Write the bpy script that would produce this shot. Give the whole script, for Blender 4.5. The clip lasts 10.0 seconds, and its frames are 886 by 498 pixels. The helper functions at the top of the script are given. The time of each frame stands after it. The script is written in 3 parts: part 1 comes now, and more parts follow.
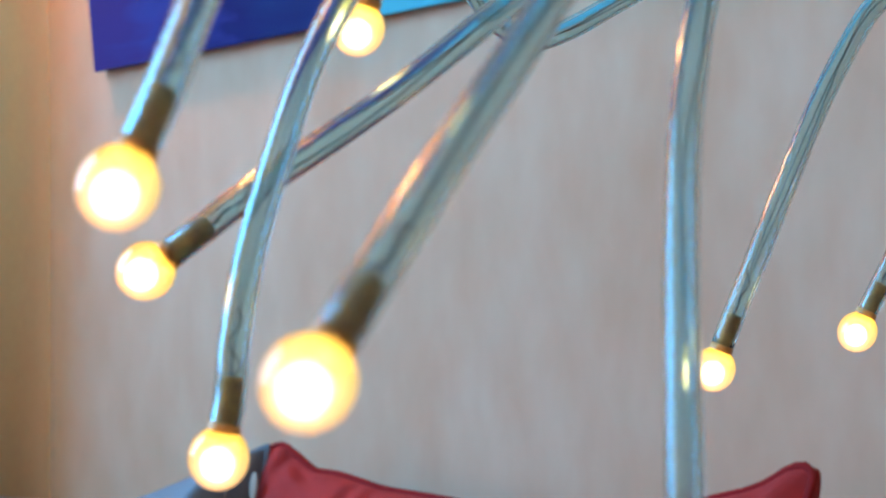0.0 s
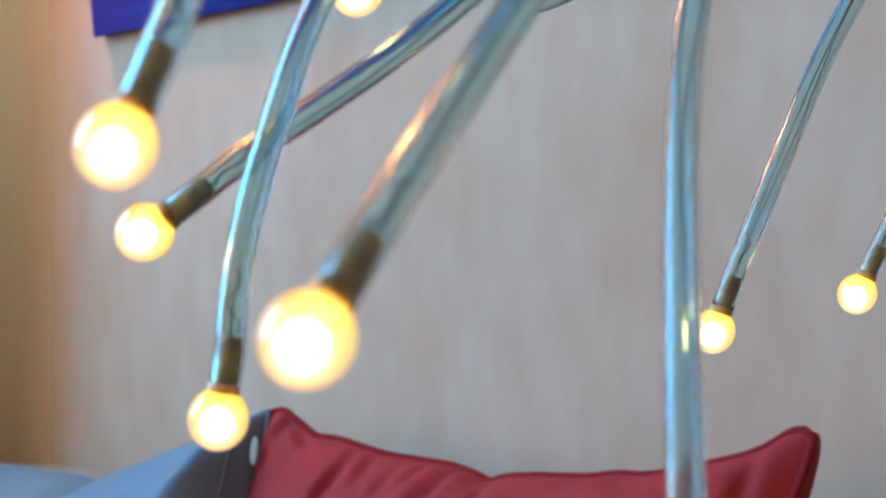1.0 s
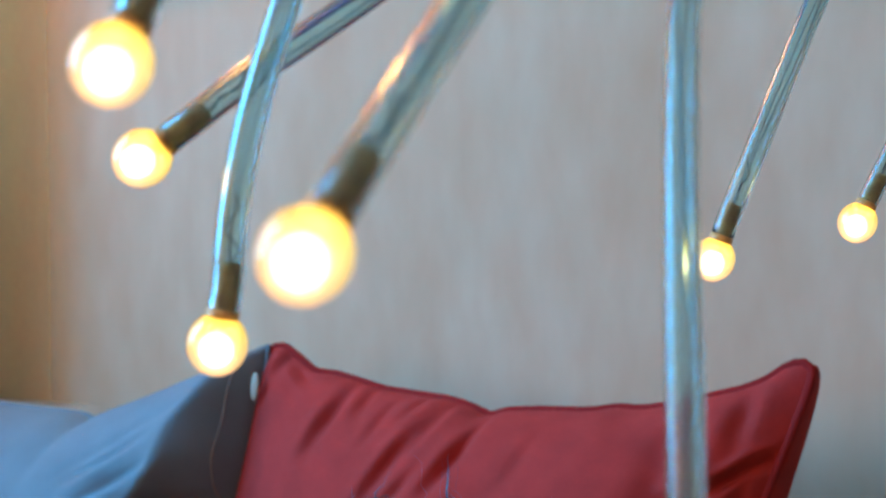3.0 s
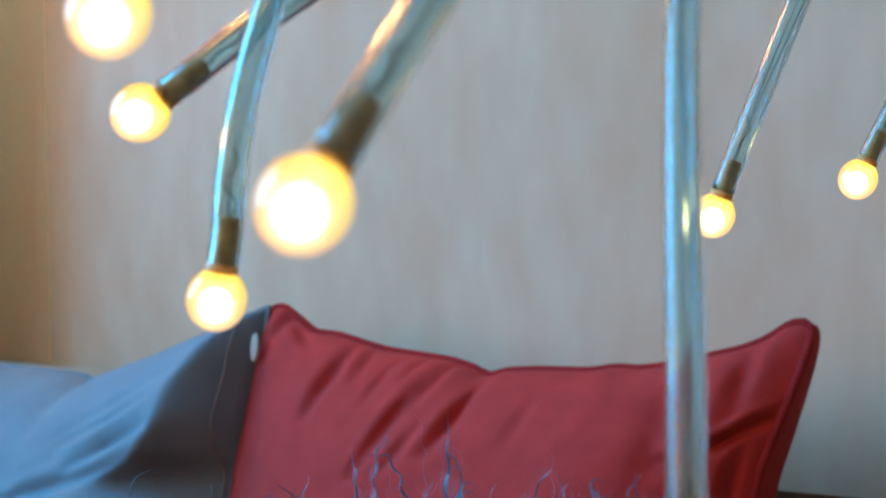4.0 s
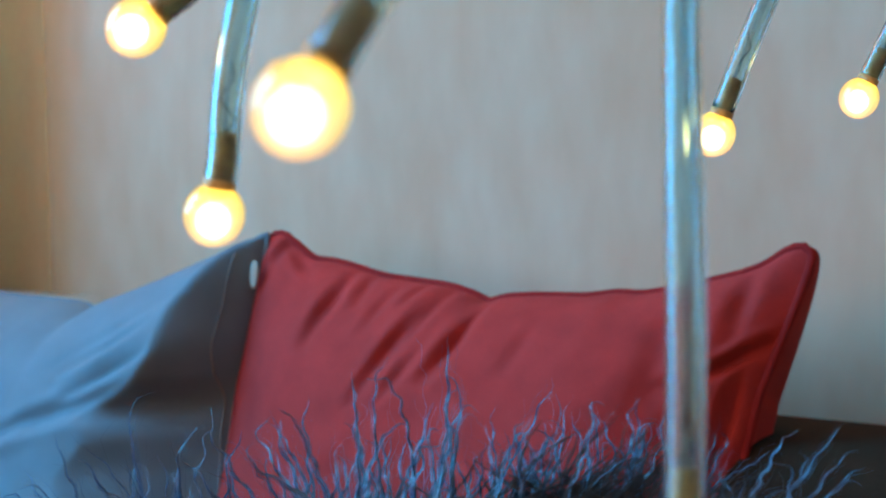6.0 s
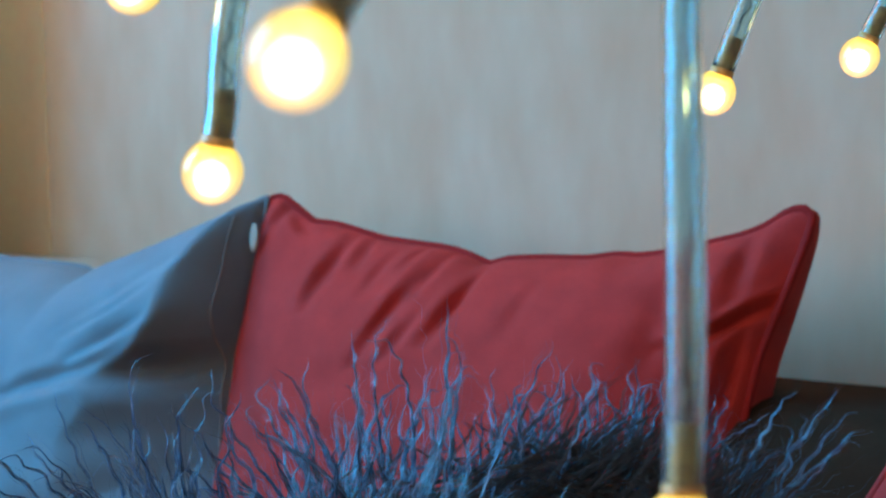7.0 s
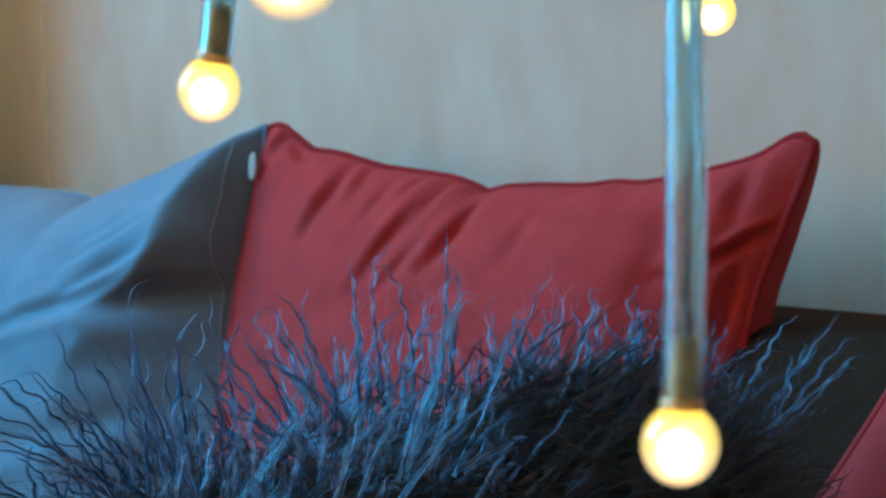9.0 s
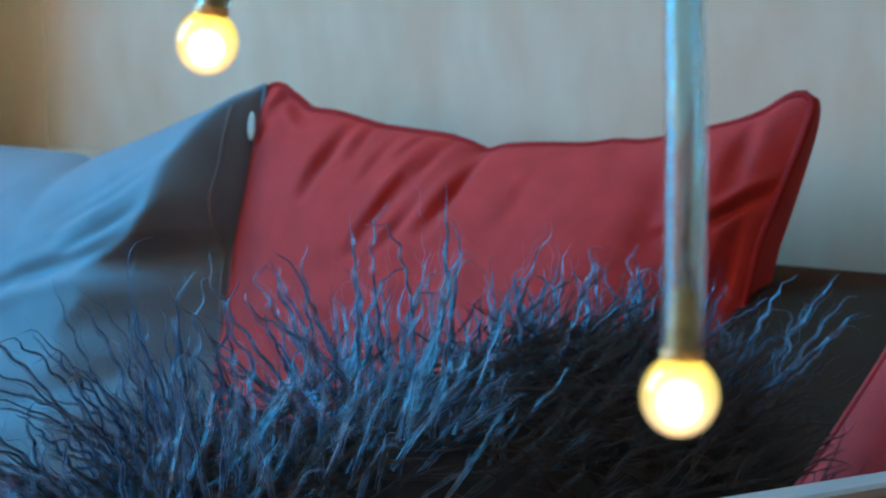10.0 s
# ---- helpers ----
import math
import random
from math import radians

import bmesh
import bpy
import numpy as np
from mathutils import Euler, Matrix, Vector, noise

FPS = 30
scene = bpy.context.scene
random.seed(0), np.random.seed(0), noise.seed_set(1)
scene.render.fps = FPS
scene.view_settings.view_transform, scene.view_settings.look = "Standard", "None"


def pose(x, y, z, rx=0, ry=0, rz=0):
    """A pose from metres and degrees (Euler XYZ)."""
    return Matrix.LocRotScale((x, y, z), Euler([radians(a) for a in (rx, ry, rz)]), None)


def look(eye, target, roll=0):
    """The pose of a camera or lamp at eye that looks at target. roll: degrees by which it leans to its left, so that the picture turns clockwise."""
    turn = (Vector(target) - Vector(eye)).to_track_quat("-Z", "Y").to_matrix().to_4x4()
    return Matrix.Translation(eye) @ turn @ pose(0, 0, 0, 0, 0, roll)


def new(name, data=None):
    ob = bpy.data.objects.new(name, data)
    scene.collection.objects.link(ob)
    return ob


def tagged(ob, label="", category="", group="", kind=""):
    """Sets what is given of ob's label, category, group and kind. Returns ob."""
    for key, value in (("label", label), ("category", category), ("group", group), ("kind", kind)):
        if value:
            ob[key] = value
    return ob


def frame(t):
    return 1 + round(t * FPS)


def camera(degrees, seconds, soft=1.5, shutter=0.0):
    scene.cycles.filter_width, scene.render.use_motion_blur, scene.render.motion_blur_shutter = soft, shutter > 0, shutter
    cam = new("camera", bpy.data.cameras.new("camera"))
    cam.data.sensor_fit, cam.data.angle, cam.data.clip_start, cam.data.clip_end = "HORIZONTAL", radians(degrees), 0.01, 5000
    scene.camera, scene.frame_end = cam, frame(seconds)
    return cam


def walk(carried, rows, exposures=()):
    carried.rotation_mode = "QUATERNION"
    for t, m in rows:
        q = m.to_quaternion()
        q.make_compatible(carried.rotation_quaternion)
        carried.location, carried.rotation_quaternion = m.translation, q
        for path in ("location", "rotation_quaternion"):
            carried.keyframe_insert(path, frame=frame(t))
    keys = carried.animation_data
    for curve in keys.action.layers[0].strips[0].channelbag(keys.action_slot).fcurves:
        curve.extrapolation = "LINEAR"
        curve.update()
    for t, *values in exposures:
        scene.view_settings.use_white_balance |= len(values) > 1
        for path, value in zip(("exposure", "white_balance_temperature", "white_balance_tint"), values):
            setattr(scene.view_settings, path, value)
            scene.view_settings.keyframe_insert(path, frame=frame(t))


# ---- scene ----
cam = camera(25.97, 10.0, soft=1.8)
cam.data.dof.use_dof = True
cam.data.dof.focus_distance = 0.70
cam.data.dof.aperture_fstop = 26.0
# seconds, place in metres, turn in degrees: a tripod head tilting down
ROWS = [
    (0.0, -0.00000, -0.00000, 0.92000, 90.000, -0.000, 0.000),
    (0.5, 0.00012, 0.00026, 0.91929, 89.527, 0.033, 0.008),
    (1.0, 0.00023, 0.00052, 0.91850, 89.017, 0.070, 0.011),
    (1.5, 0.00027, 0.00082, 0.91775, 88.635, 0.113, 0.008),
    (2.0, 0.00033, 0.00120, 0.91696, 88.225, 0.162, 0.002),
    (2.5, 0.00034, 0.00165, 0.91615, 87.753, 0.213, -0.004),
    (4.0, 0.00038, 0.00320, 0.91320, 86.114, 0.361, -0.020),
    (4.5, 0.00041, 0.00374, 0.91226, 85.631, 0.407, -0.028),
    (5.0, 0.00047, 0.00427, 0.91125, 85.038, 0.452, -0.037),
    (5.5, 0.00050, 0.00473, 0.91032, 84.559, 0.497, -0.042),
    (7.0, 0.00075, 0.00602, 0.90756, 83.032, 0.620, -0.049),
    (7.5, 0.00083, 0.00641, 0.90666, 82.556, 0.652, -0.058),
    (8.0, 0.00086, 0.00680, 0.90575, 82.074, 0.678, -0.067),
    (8.5, 0.00089, 0.00719, 0.90484, 81.599, 0.701, -0.073),
    (9.0, 0.00094, 0.00760, 0.90386, 81.046, 0.724, -0.078),
    (9.5, 0.00097, 0.00797, 0.90279, 80.505, 0.751, -0.083),
    (10.0, 0.00101, 0.00834, 0.90168, 79.936, 0.781, -0.091),
]
# the clip camera drifts from a warmer to a neutral balance
EXPOSURES = [(0.0, -0.16, 7400, 12), (2.5, -0.18, 7000, 7), (5.0, -0.17, 6780, 2), (8.0, -0.15, 6420, -6), (10.0, -0.13, 6250, -9)]
walk(cam, [(t, pose(x, y, z, rx, ry, rz)) for t, x, y, z, rx, ry, rz in ROWS], EXPOSURES)

# ---- light ----
world = bpy.data.worlds.new("sky")
scene.world = world
world.use_nodes = True
wn = world.node_tree.nodes
sky = wn.new("ShaderNodeTexSky")
sky.sky_type, sky.sun_disc, sky.sun_elevation, sky.sun_rotation = "NISHITA", False, radians(35), radians(200)
world.node_tree.links.new(sky.outputs[0], wn["Background"].inputs[0])
wn["Background"].inputs[1].default_value = 0.1

# the room's own axes: a along the sofa wall from its corner, b out into the room
YAW = -30.7
CORNER = (-0.735, 1.9215)
ROOM = pose(CORNER[0], CORNER[1], 0, 0, 0, YAW)


def room(a, b, z):
    """A place in the room: a along the sofa wall, b out from it."""
    return ROOM @ Vector((a, -b, z))


def window_and_fill_lamp(a, b, z, ta, tb, tz, w, h, colour, power):
    data = bpy.data.lights.new("window_and_fill_light", "AREA")
    data.shape, data.size, data.size_y, data.color, data.energy = "RECTANGLE", w, h, colour, power
    ob = new("window_and_fill_light", data)
    ob.matrix_world = look(room(a, b, z), room(ta, tb, tz))
    return ob


window_and_fill_lamp(0.02, 1.20, 1.50, 1.0, 1.00, 1.10, 0.95, 1.3, (0.05, 0.44, 1.0), 57)
# added warm fill, set in a second window made up for it
window_and_fill_lamp(0.02, 2.85, 1.50, 1.0, 2.3, 1.30, 1.95, 1.35, (1.0, 0.62, 0.40), 29)

# the warm wall lamp above the ochre sheet
SCONCE = room(0.40, 0.115, 1.50)
data = bpy.data.lights.new("sconce_bulb", "POINT")
data.color, data.energy, data.shadow_soft_size = (1.0, 0.46, 0.17), 5.5, 0.02
new("sconce_bulb", data).location = SCONCE - Vector((0, 0, 0.085))


# ---- materials ----
def material(name, colour, rough=0.6, spread=0.15, scale=8.0, fine=200.0, bump=0.1, dist=0.001, stretch=(1, 1, 1), hue=0.0, **inputs):
    """A surface with blotches at one scale, grain at another, and relief."""
    m = bpy.data.materials.new(name)
    m.use_nodes = True
    nt = m.node_tree
    b = nt.nodes["Principled BSDF"]
    co = nt.nodes.new("ShaderNodeTexCoord")
    mp = nt.nodes.new("ShaderNodeMapping")
    mp.inputs["Scale"].default_value = stretch
    nt.links.new(co.outputs["Object"], mp.inputs[0])
    big, small = nt.nodes.new("ShaderNodeTexNoise"), nt.nodes.new("ShaderNodeTexNoise")
    big.inputs["Scale"].default_value, small.inputs["Scale"].default_value = scale, fine
    big.inputs["Detail"].default_value, small.inputs["Detail"].default_value = 5, 3
    for n in (big, small):
        nt.links.new(mp.outputs[0], n.inputs["Vector"])
    mix = nt.nodes.new("ShaderNodeMath")
    mix.operation = "MULTIPLY_ADD"
    mix.inputs[1].default_value = 0.65
    nt.links.new(big.outputs[0], mix.inputs[0])
    half = nt.nodes.new("ShaderNodeMath")
    half.operation = "MULTIPLY"
    half.inputs[1].default_value = 0.35
    nt.links.new(small.outputs[0], half.inputs[0])
    nt.links.new(half.outputs[0], mix.inputs[2])
    ramp = nt.nodes.new("ShaderNodeValToRGB")
    lo = [max(0.0, c * (1 - spread) * k) for c, k in zip(colour, (1 + hue, 1 - 0.3 * hue, 1 - hue))]
    hi = [min(1.0, c * (1 + spread) * k) for c, k in zip(colour, (1 - hue, 1 + 0.3 * hue, 1 + hue))]
    ramp.color_ramp.elements[0].position, ramp.color_ramp.elements[1].position = 0.33, 0.67
    ramp.color_ramp.elements[0].color, ramp.color_ramp.elements[1].color = (*lo, 1), (*hi, 1)
    nt.links.new(mix.outputs[0], ramp.inputs[0])
    nt.links.new(ramp.outputs[0], b.inputs["Base Color"])
    b.inputs["Roughness"].default_value = rough
    if bump:
        bp = nt.nodes.new("ShaderNodeBump")
        bp.inputs["Strength"].default_value, bp.inputs["Distance"].default_value = bump, dist
        nt.links.new(small.outputs[0], bp.inputs["Height"])
        nt.links.new(bp.outputs[0], b.inputs["Normal"])
    for k, v in inputs.items():
        b.inputs[k.replace("_", " ")].default_value = v
    return m


def glow(name, colour, strength, clear=0.0):
    """Frosted shell or glowing core of a small lamp."""
    m = bpy.data.materials.new(name)
    m.use_nodes = True
    nt = m.node_tree
    nt.nodes.clear()
    out, em = nt.nodes.new("ShaderNodeOutputMaterial"), nt.nodes.new("ShaderNodeEmission")
    em.inputs[0].default_value, em.inputs[1].default_value = (*colour, 1), strength
    last = em
    if clear:
        tr, mx = nt.nodes.new("ShaderNodeBsdfRefraction"), nt.nodes.new("ShaderNodeMixShader")
        tr.inputs["Roughness"].default_value, tr.inputs["IOR"].default_value = 0.50, 1.12
        mx.inputs[0].default_value = clear
        nt.links.new(em.outputs[0], mx.inputs[1])
        nt.links.new(tr.outputs[0], mx.inputs[2])
        gl, lw, mx2 = nt.nodes.new("ShaderNodeBsdfGlossy"), nt.nodes.new("ShaderNodeFresnel"), nt.nodes.new("ShaderNodeMixShader")
        gl.inputs["Roughness"].default_value = 0.12
        lw.inputs["IOR"].default_value = 1.7
        nt.links.new(lw.outputs[0], mx2.inputs[0])
        nt.links.new(mx.outputs[0], mx2.inputs[1])
        nt.links.new(gl.outputs[0], mx2.inputs[2])
        last = mx2
    nt.links.new(last.outputs[0], out.inputs[0])
    return m


M_WALL = material("rose_beige_plaster", (0.76, 0.49, 0.315), 0.9, 0.17, 5, 34, 0.3, 0.002, (1, 1, 0.38), hue=0.09)
# ochre stands in for wall that the blue window light misses
M_OCHRE = material("ochre_penumbra", (1.0, 0.49, 0.17), 0.9, 0.12, 9, 500, 0.3, 0.0006, (1, 1, 0.3))


def penumbra_fade(m, full, gone):
    """Fades a sheet out towards its side edge, like the soft edge of a penumbra."""
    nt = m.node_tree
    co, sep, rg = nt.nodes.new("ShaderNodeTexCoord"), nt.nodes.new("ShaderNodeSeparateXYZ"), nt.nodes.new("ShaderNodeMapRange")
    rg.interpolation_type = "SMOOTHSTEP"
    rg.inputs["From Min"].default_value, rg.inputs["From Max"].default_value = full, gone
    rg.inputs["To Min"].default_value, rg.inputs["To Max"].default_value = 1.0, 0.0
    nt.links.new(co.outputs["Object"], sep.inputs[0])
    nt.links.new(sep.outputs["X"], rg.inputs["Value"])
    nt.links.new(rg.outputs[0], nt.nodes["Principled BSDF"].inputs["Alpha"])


penumbra_fade(M_OCHRE, 0.360, 0.525)
M_CEIL = material("white_ceiling_paint", (0.78, 0.76, 0.73), 0.9, 0.04, 4, 90, 0.1)
M_FLOOR = material("oiled_oak", (0.26, 0.15, 0.08), 0.5, 0.3, 3, 60, 0.1, 0.001, (1, 8, 1))
M_RED = material("brick_red_cotton", (0.50, 0.041, 0.036), 0.9, 0.14, 45, 900, 0.5, 0.0006, Specular_IOR_Level=0.3)
M_PIPE = material("dark_red_piping", (0.34, 0.026, 0.025), 0.95, 0.12, 40, 1400, 0.25, 0.0006, Specular_IOR_Level=0.1)
M_GREY = material("blue_grey_cotton", (0.172, 0.246, 0.285), 0.9, 0.10, 25, 1400, 0.25, 0.0006)
M_SOFA = material("dark_brown_sofa_cloth", (0.042, 0.023, 0.013), 0.95, 0.25, 14, 500, 0.3, 0.001, Specular_IOR_Level=0.12)
M_FUR = material("dark_lambswool", (0.11, 0.20, 0.32), 0.22, 0.6, 60, 400, 0.0, IOR=1.9, Coat_Weight=1.0, Coat_Roughness=0.14, Coat_IOR=1.6)


def tone_by_hair(m, low, high):
    """Multiplies the colour by a tone of each hair's own."""
    nt = m.node_tree
    b = nt.nodes["Principled BSDF"]
    old = b.inputs["Base Color"].links[0].from_socket
    geo, rg, mul = nt.nodes.new("ShaderNodeNewGeometry"), nt.nodes.new("ShaderNodeMapRange"), nt.nodes.new("ShaderNodeVectorMath")
    rg.inputs["To Min"].default_value, rg.inputs["To Max"].default_value = low, high
    mul.operation = "SCALE"
    nt.links.new(geo.outputs["Random Per Island"], rg.inputs["Value"])
    nt.links.new(old, mul.inputs[0])
    nt.links.new(rg.outputs[0], mul.inputs["Scale"])
    nt.links.new(mul.outputs[0], b.inputs["Base Color"])


tone_by_hair(M_FUR, 0.08, 1.85)
M_UNDER = material("brown_black_undercoat", (0.055, 0.046, 0.042), 0.5, 0.5, 60, 400, 0.0)
M_HIDE = material("dark_hide", (0.03, 0.025, 0.024), 0.8, 0.3, 30, 400, 0.3)
M_TUBE = material("clear_plastic", (0.75, 0.93, 0.93), 0.07, 0.03, 60, 300, 0.08, 0.0004, Transmission_Weight=0.965, IOR=1.38)
M_WIRE = material("tinned_wire", (0.30, 0.30, 0.28), 0.3, 0.1, 60, 300, 0.1, 0.0002, Metallic=0.9)
M_SOCKET = material("brown_potting", (0.82, 0.40, 0.13), 0.3, 0.5, 260, 1500, 0.5, 0.0005)
M_GLOBE = glow("frosted_amber_globe", (1.0, 0.70, 0.24), 2.4, 0.42)
# more amber towards the socket
nt = M_GLOBE.node_tree
co, sp, rp = nt.nodes.new("ShaderNodeTexCoord"), nt.nodes.new("ShaderNodeSeparateXYZ"), nt.nodes.new("ShaderNodeValToRGB")
mr = nt.nodes.new("ShaderNodeMapRange")
mr.inputs[1].default_value, mr.inputs[2].default_value = -0.006, 0.006
nt.links.new(co.outputs["Object"], sp.inputs[0])
nt.links.new(sp.outputs[2], mr.inputs[0])
nt.links.new(mr.outputs[0], rp.inputs[0])
rp.color_ramp.elements[0].color, rp.color_ramp.elements[1].color = (1.0, 0.66, 0.40, 1), (1.0, 0.70, 0.08, 1)
nt.links.new(rp.outputs[0], nt.nodes["Emission"].inputs[0])
# glow of an added shell that softens the core's hard edge
M_HALO = glow("halo_glow", (1.0, 0.80, 0.38), 2.1, 0.62)
M_CORE = glow("lit_diode", (1.0, 0.74, 0.36), 32.0)
# the edge's orange-brown imitates the warm-toned shadow below the print
M_CANVAS = material("canvas_edge_shade_tint", (0.55, 0.24, 0.10), 0.9, 0.1, 60, 900, 0.2)
M_TABLE = material("pale_limed_wood", (0.34, 0.33, 0.31), 0.45, 0.2, 6, 120, 0.15, 0.0006, (1, 6, 1))
M_TABLE_IN = material("brown_table_board", (0.14, 0.09, 0.055), 0.5, 0.3, 6, 120, 0.15, 0.0006, (1, 6, 1))
M_SHADE = material("amber_shade_cloth", (0.75, 0.45, 0.2), 0.9, 0.05, 40, 700, 0.2, 0.0004, Transmission_Weight=0.5)
M_SEAM = material("pale_stitching", (0.24, 0.24, 0.23), 0.9, 0.15, 60, 900, 0.3, 0.0004)
M_TAG = material("cream_label_cloth", (0.52, 0.47, 0.38), 0.9, 0.05, 60, 900, 0.2)
M_FRAME = material("white_window_paint", (0.78, 0.77, 0.74), 0.5, 0.04, 20, 200, 0.1)
M_GLASS = material("window_glass", (0.97, 0.98, 0.98), 0.02, 0.01, 5, 50, 0.0, Transmission_Weight=1.0, IOR=1.45)
M_CABLE = material("black_cable", (0.02, 0.02, 0.02), 0.5, 0.1, 60, 300, 0.1)

m = bpy.data.materials.new("blue_seascape_print")
m.use_nodes = True
nt = m.node_tree
b = nt.nodes["Principled BSDF"]
co, nz, rp = nt.nodes.new("ShaderNodeTexCoord"), nt.nodes.new("ShaderNodeTexNoise"), nt.nodes.new("ShaderNodeValToRGB")
gr, ad = nt.nodes.new("ShaderNodeSeparateXYZ"), nt.nodes.new("ShaderNodeMath")
nz.inputs["Scale"].default_value, nz.inputs["Detail"].default_value, nz.inputs["Distortion"].default_value = 9, 7, 1.2
mp = nt.nodes.new("ShaderNodeMapping")
mp.inputs["Rotation"].default_value, mp.inputs["Scale"].default_value = (0, 0.5, 0), (0.8, 1, 2.6)
nt.links.new(co.outputs["Object"], mp.inputs[0])
nt.links.new(mp.outputs[0], nz.inputs[0])
nt.links.new(co.outputs["Object"], gr.inputs[0])
ad.operation = "MULTIPLY_ADD"
ad.inputs[1].default_value = 0.30
nt.links.new(nz.outputs[0], ad.inputs[0])
nt.links.new(gr.outputs[0], ad.inputs[2])
e = rp.color_ramp.elements
e[0].position, e[0].color = 0.31, (0.012, 0.022, 0.13, 1)
e[1].position, e[1].color = 0.46, (0.05, 0.52, 0.62, 1)
x = e.new(0.17)
x.color = (0.040, 0.036, 0.20, 1)
x = e.new(0.24)
x.color = (0.030, 0.055, 0.27, 1)
x = e.new(0.41)
x.color = (0.012, 0.04, 0.16, 1)
nt.links.new(ad.outputs[0], rp.inputs[0])
nt.links.new(rp.outputs[0], b.inputs["Base Color"])
b.inputs["Roughness"].default_value = 0.9
b.inputs["Specular IOR Level"].default_value = 0.12
M_PRINT = m


# ---- building blocks ----
def part(name, bm, mat, parent=None, label="", smooth=True):
    """Links a bmesh as one mesh object, under a thing or a part."""
    me = bpy.data.meshes.new(name)
    if smooth:
        for fc in bm.faces:
            fc.smooth = True
    bm.to_mesh(me)
    bm.free()
    me.materials.append(mat)
    ob = new(name, me)
    if parent is not None:
        ob.parent = parent
    if label:
        ob["label"] = label
    return ob


def mesh_part(name, verts, faces, mat, parent=None, label=""):
    me = bpy.data.meshes.new(name)
    me.from_pydata(verts, [], faces)
    me.polygons.foreach_set("use_smooth", [True] * len(me.polygons))
    me.materials.append(mat)
    me.update()
    ob = new(name, me)
    if parent is not None:
        ob.parent = parent
    if label:
        ob["label"] = label
    return ob


def box(lo, hi, bevel=0.0, segments=2):
    bm = bmesh.new()
    bmesh.ops.create_cube(bm, size=1)
    for v in bm.verts:
        v.co = [lo[i] + (v.co[i] + 0.5) * (hi[i] - lo[i]) for i in range(3)]
    if bevel:
        bmesh.ops.bevel(bm, geom=bm.edges[:], offset=bevel, segments=segments, profile=0.5, affect="EDGES")
    return bm


def spline(points, step=0.003):
    """A smooth line through the points (centripetal, so that it never loops)."""
    p = [Vector(q) for q in points]
    p = [p[0] * 2 - p[1]] + p + [p[-1] * 2 - p[-2]]
    out = []
    for i in range(1, len(p) - 2):
        q = p[i - 1:i + 3]
        t = [0.0]
        for k in range(3):
            t.append(t[-1] + max(1e-6, (q[k + 1] - q[k]).length) ** 0.5)
        n = min(40, max(2, int((q[2] - q[1]).length / step)))
        for k in range(n):
            x = t[1] + (t[2] - t[1]) * k / n
            mixed = q
            for lv in (1, 2, 3):
                mixed = [((t[j + lv] - x) * mixed[j] + (x - t[j]) * mixed[j + 1]) / (t[j + lv] - t[j]) if lv < 3 else
                         ((t[2] - x) * mixed[j] + (x - t[1]) * mixed[j + 1]) / (t[2] - t[1]) for j in range(len(mixed) - 1)]
                if lv == 2:
                    mixed = [mixed[0], mixed[1]]
            out.append(mixed[0])
    out.append(p[-2])
    return out


def frames_along(line):
    """A side and an up vector at each point, turning as little as can be."""
    out, side = [], None
    for i, q in enumerate(line):
        d = (line[min(i + 1, len(line) - 1)] - line[max(i - 1, 0)]).normalized()
        if side is None:
            side = d.orthogonal().normalized()
        side = (side - d * side.dot(d)).normalized()
        out.append((side, d.cross(side)))
    return out


def sweep(bm, line, radius, sides=12, closed=False, cap=True):
    """A round bar along a line. radius: a number or a function of the share of the way."""
    rings = []
    fr = frames_along(line)
    for i, q in enumerate(line):
        r = radius(i / (len(line) - 1)) if callable(radius) else radius
        s, u = fr[i]
        rings.append([bm.verts.new(q + (s * math.cos(a) + u * math.sin(a)) * r) for a in [k * math.tau / sides for k in range(sides)]])
    for i in range(len(rings) if closed else len(rings) - 1):
        lo, hi = rings[i], rings[(i + 1) % len(rings)]
        for k in range(sides):
            bm.faces.new((lo[k], lo[(k + 1) % sides], hi[(k + 1) % sides], hi[k]))
    if cap and not closed:
        bm.faces.new(rings[0][::-1])
        bm.faces.new(rings[-1])
    return rings


# ---- the room ----
H, LONG, DEEP, TH = 2.5, 4.0, 4.0, 0.15


def setting(name, bm, mat, label, category):
    ob = part(name, bm, mat, None, label, smooth=False)
    ob.matrix_world = ROOM
    tagged(ob, label, category, kind="structure")
    return ob


def wall_with_holes(lo, hi, holes, z0, z1, x0, x1):
    """A wall of butted blocks round openings of one sill and head height, along y."""
    bm = bmesh.new()
    blocks, at = [], lo
    for h0, h1 in holes:
        blocks += [(at, h0, 0, H), (h0, h1, 0, z0), (h0, h1, z1, H)]
        at = h1
    blocks.append((at, hi, 0, H))
    for s0, s1, b0, b1 in blocks:
        t = box((x0, s0, b0), (x1, s1, b1))
        me = bpy.data.meshes.new("block")
        t.to_mesh(me)
        t.free()
        bm.from_mesh(me)
        bpy.data.meshes.remove(me)
    return bm


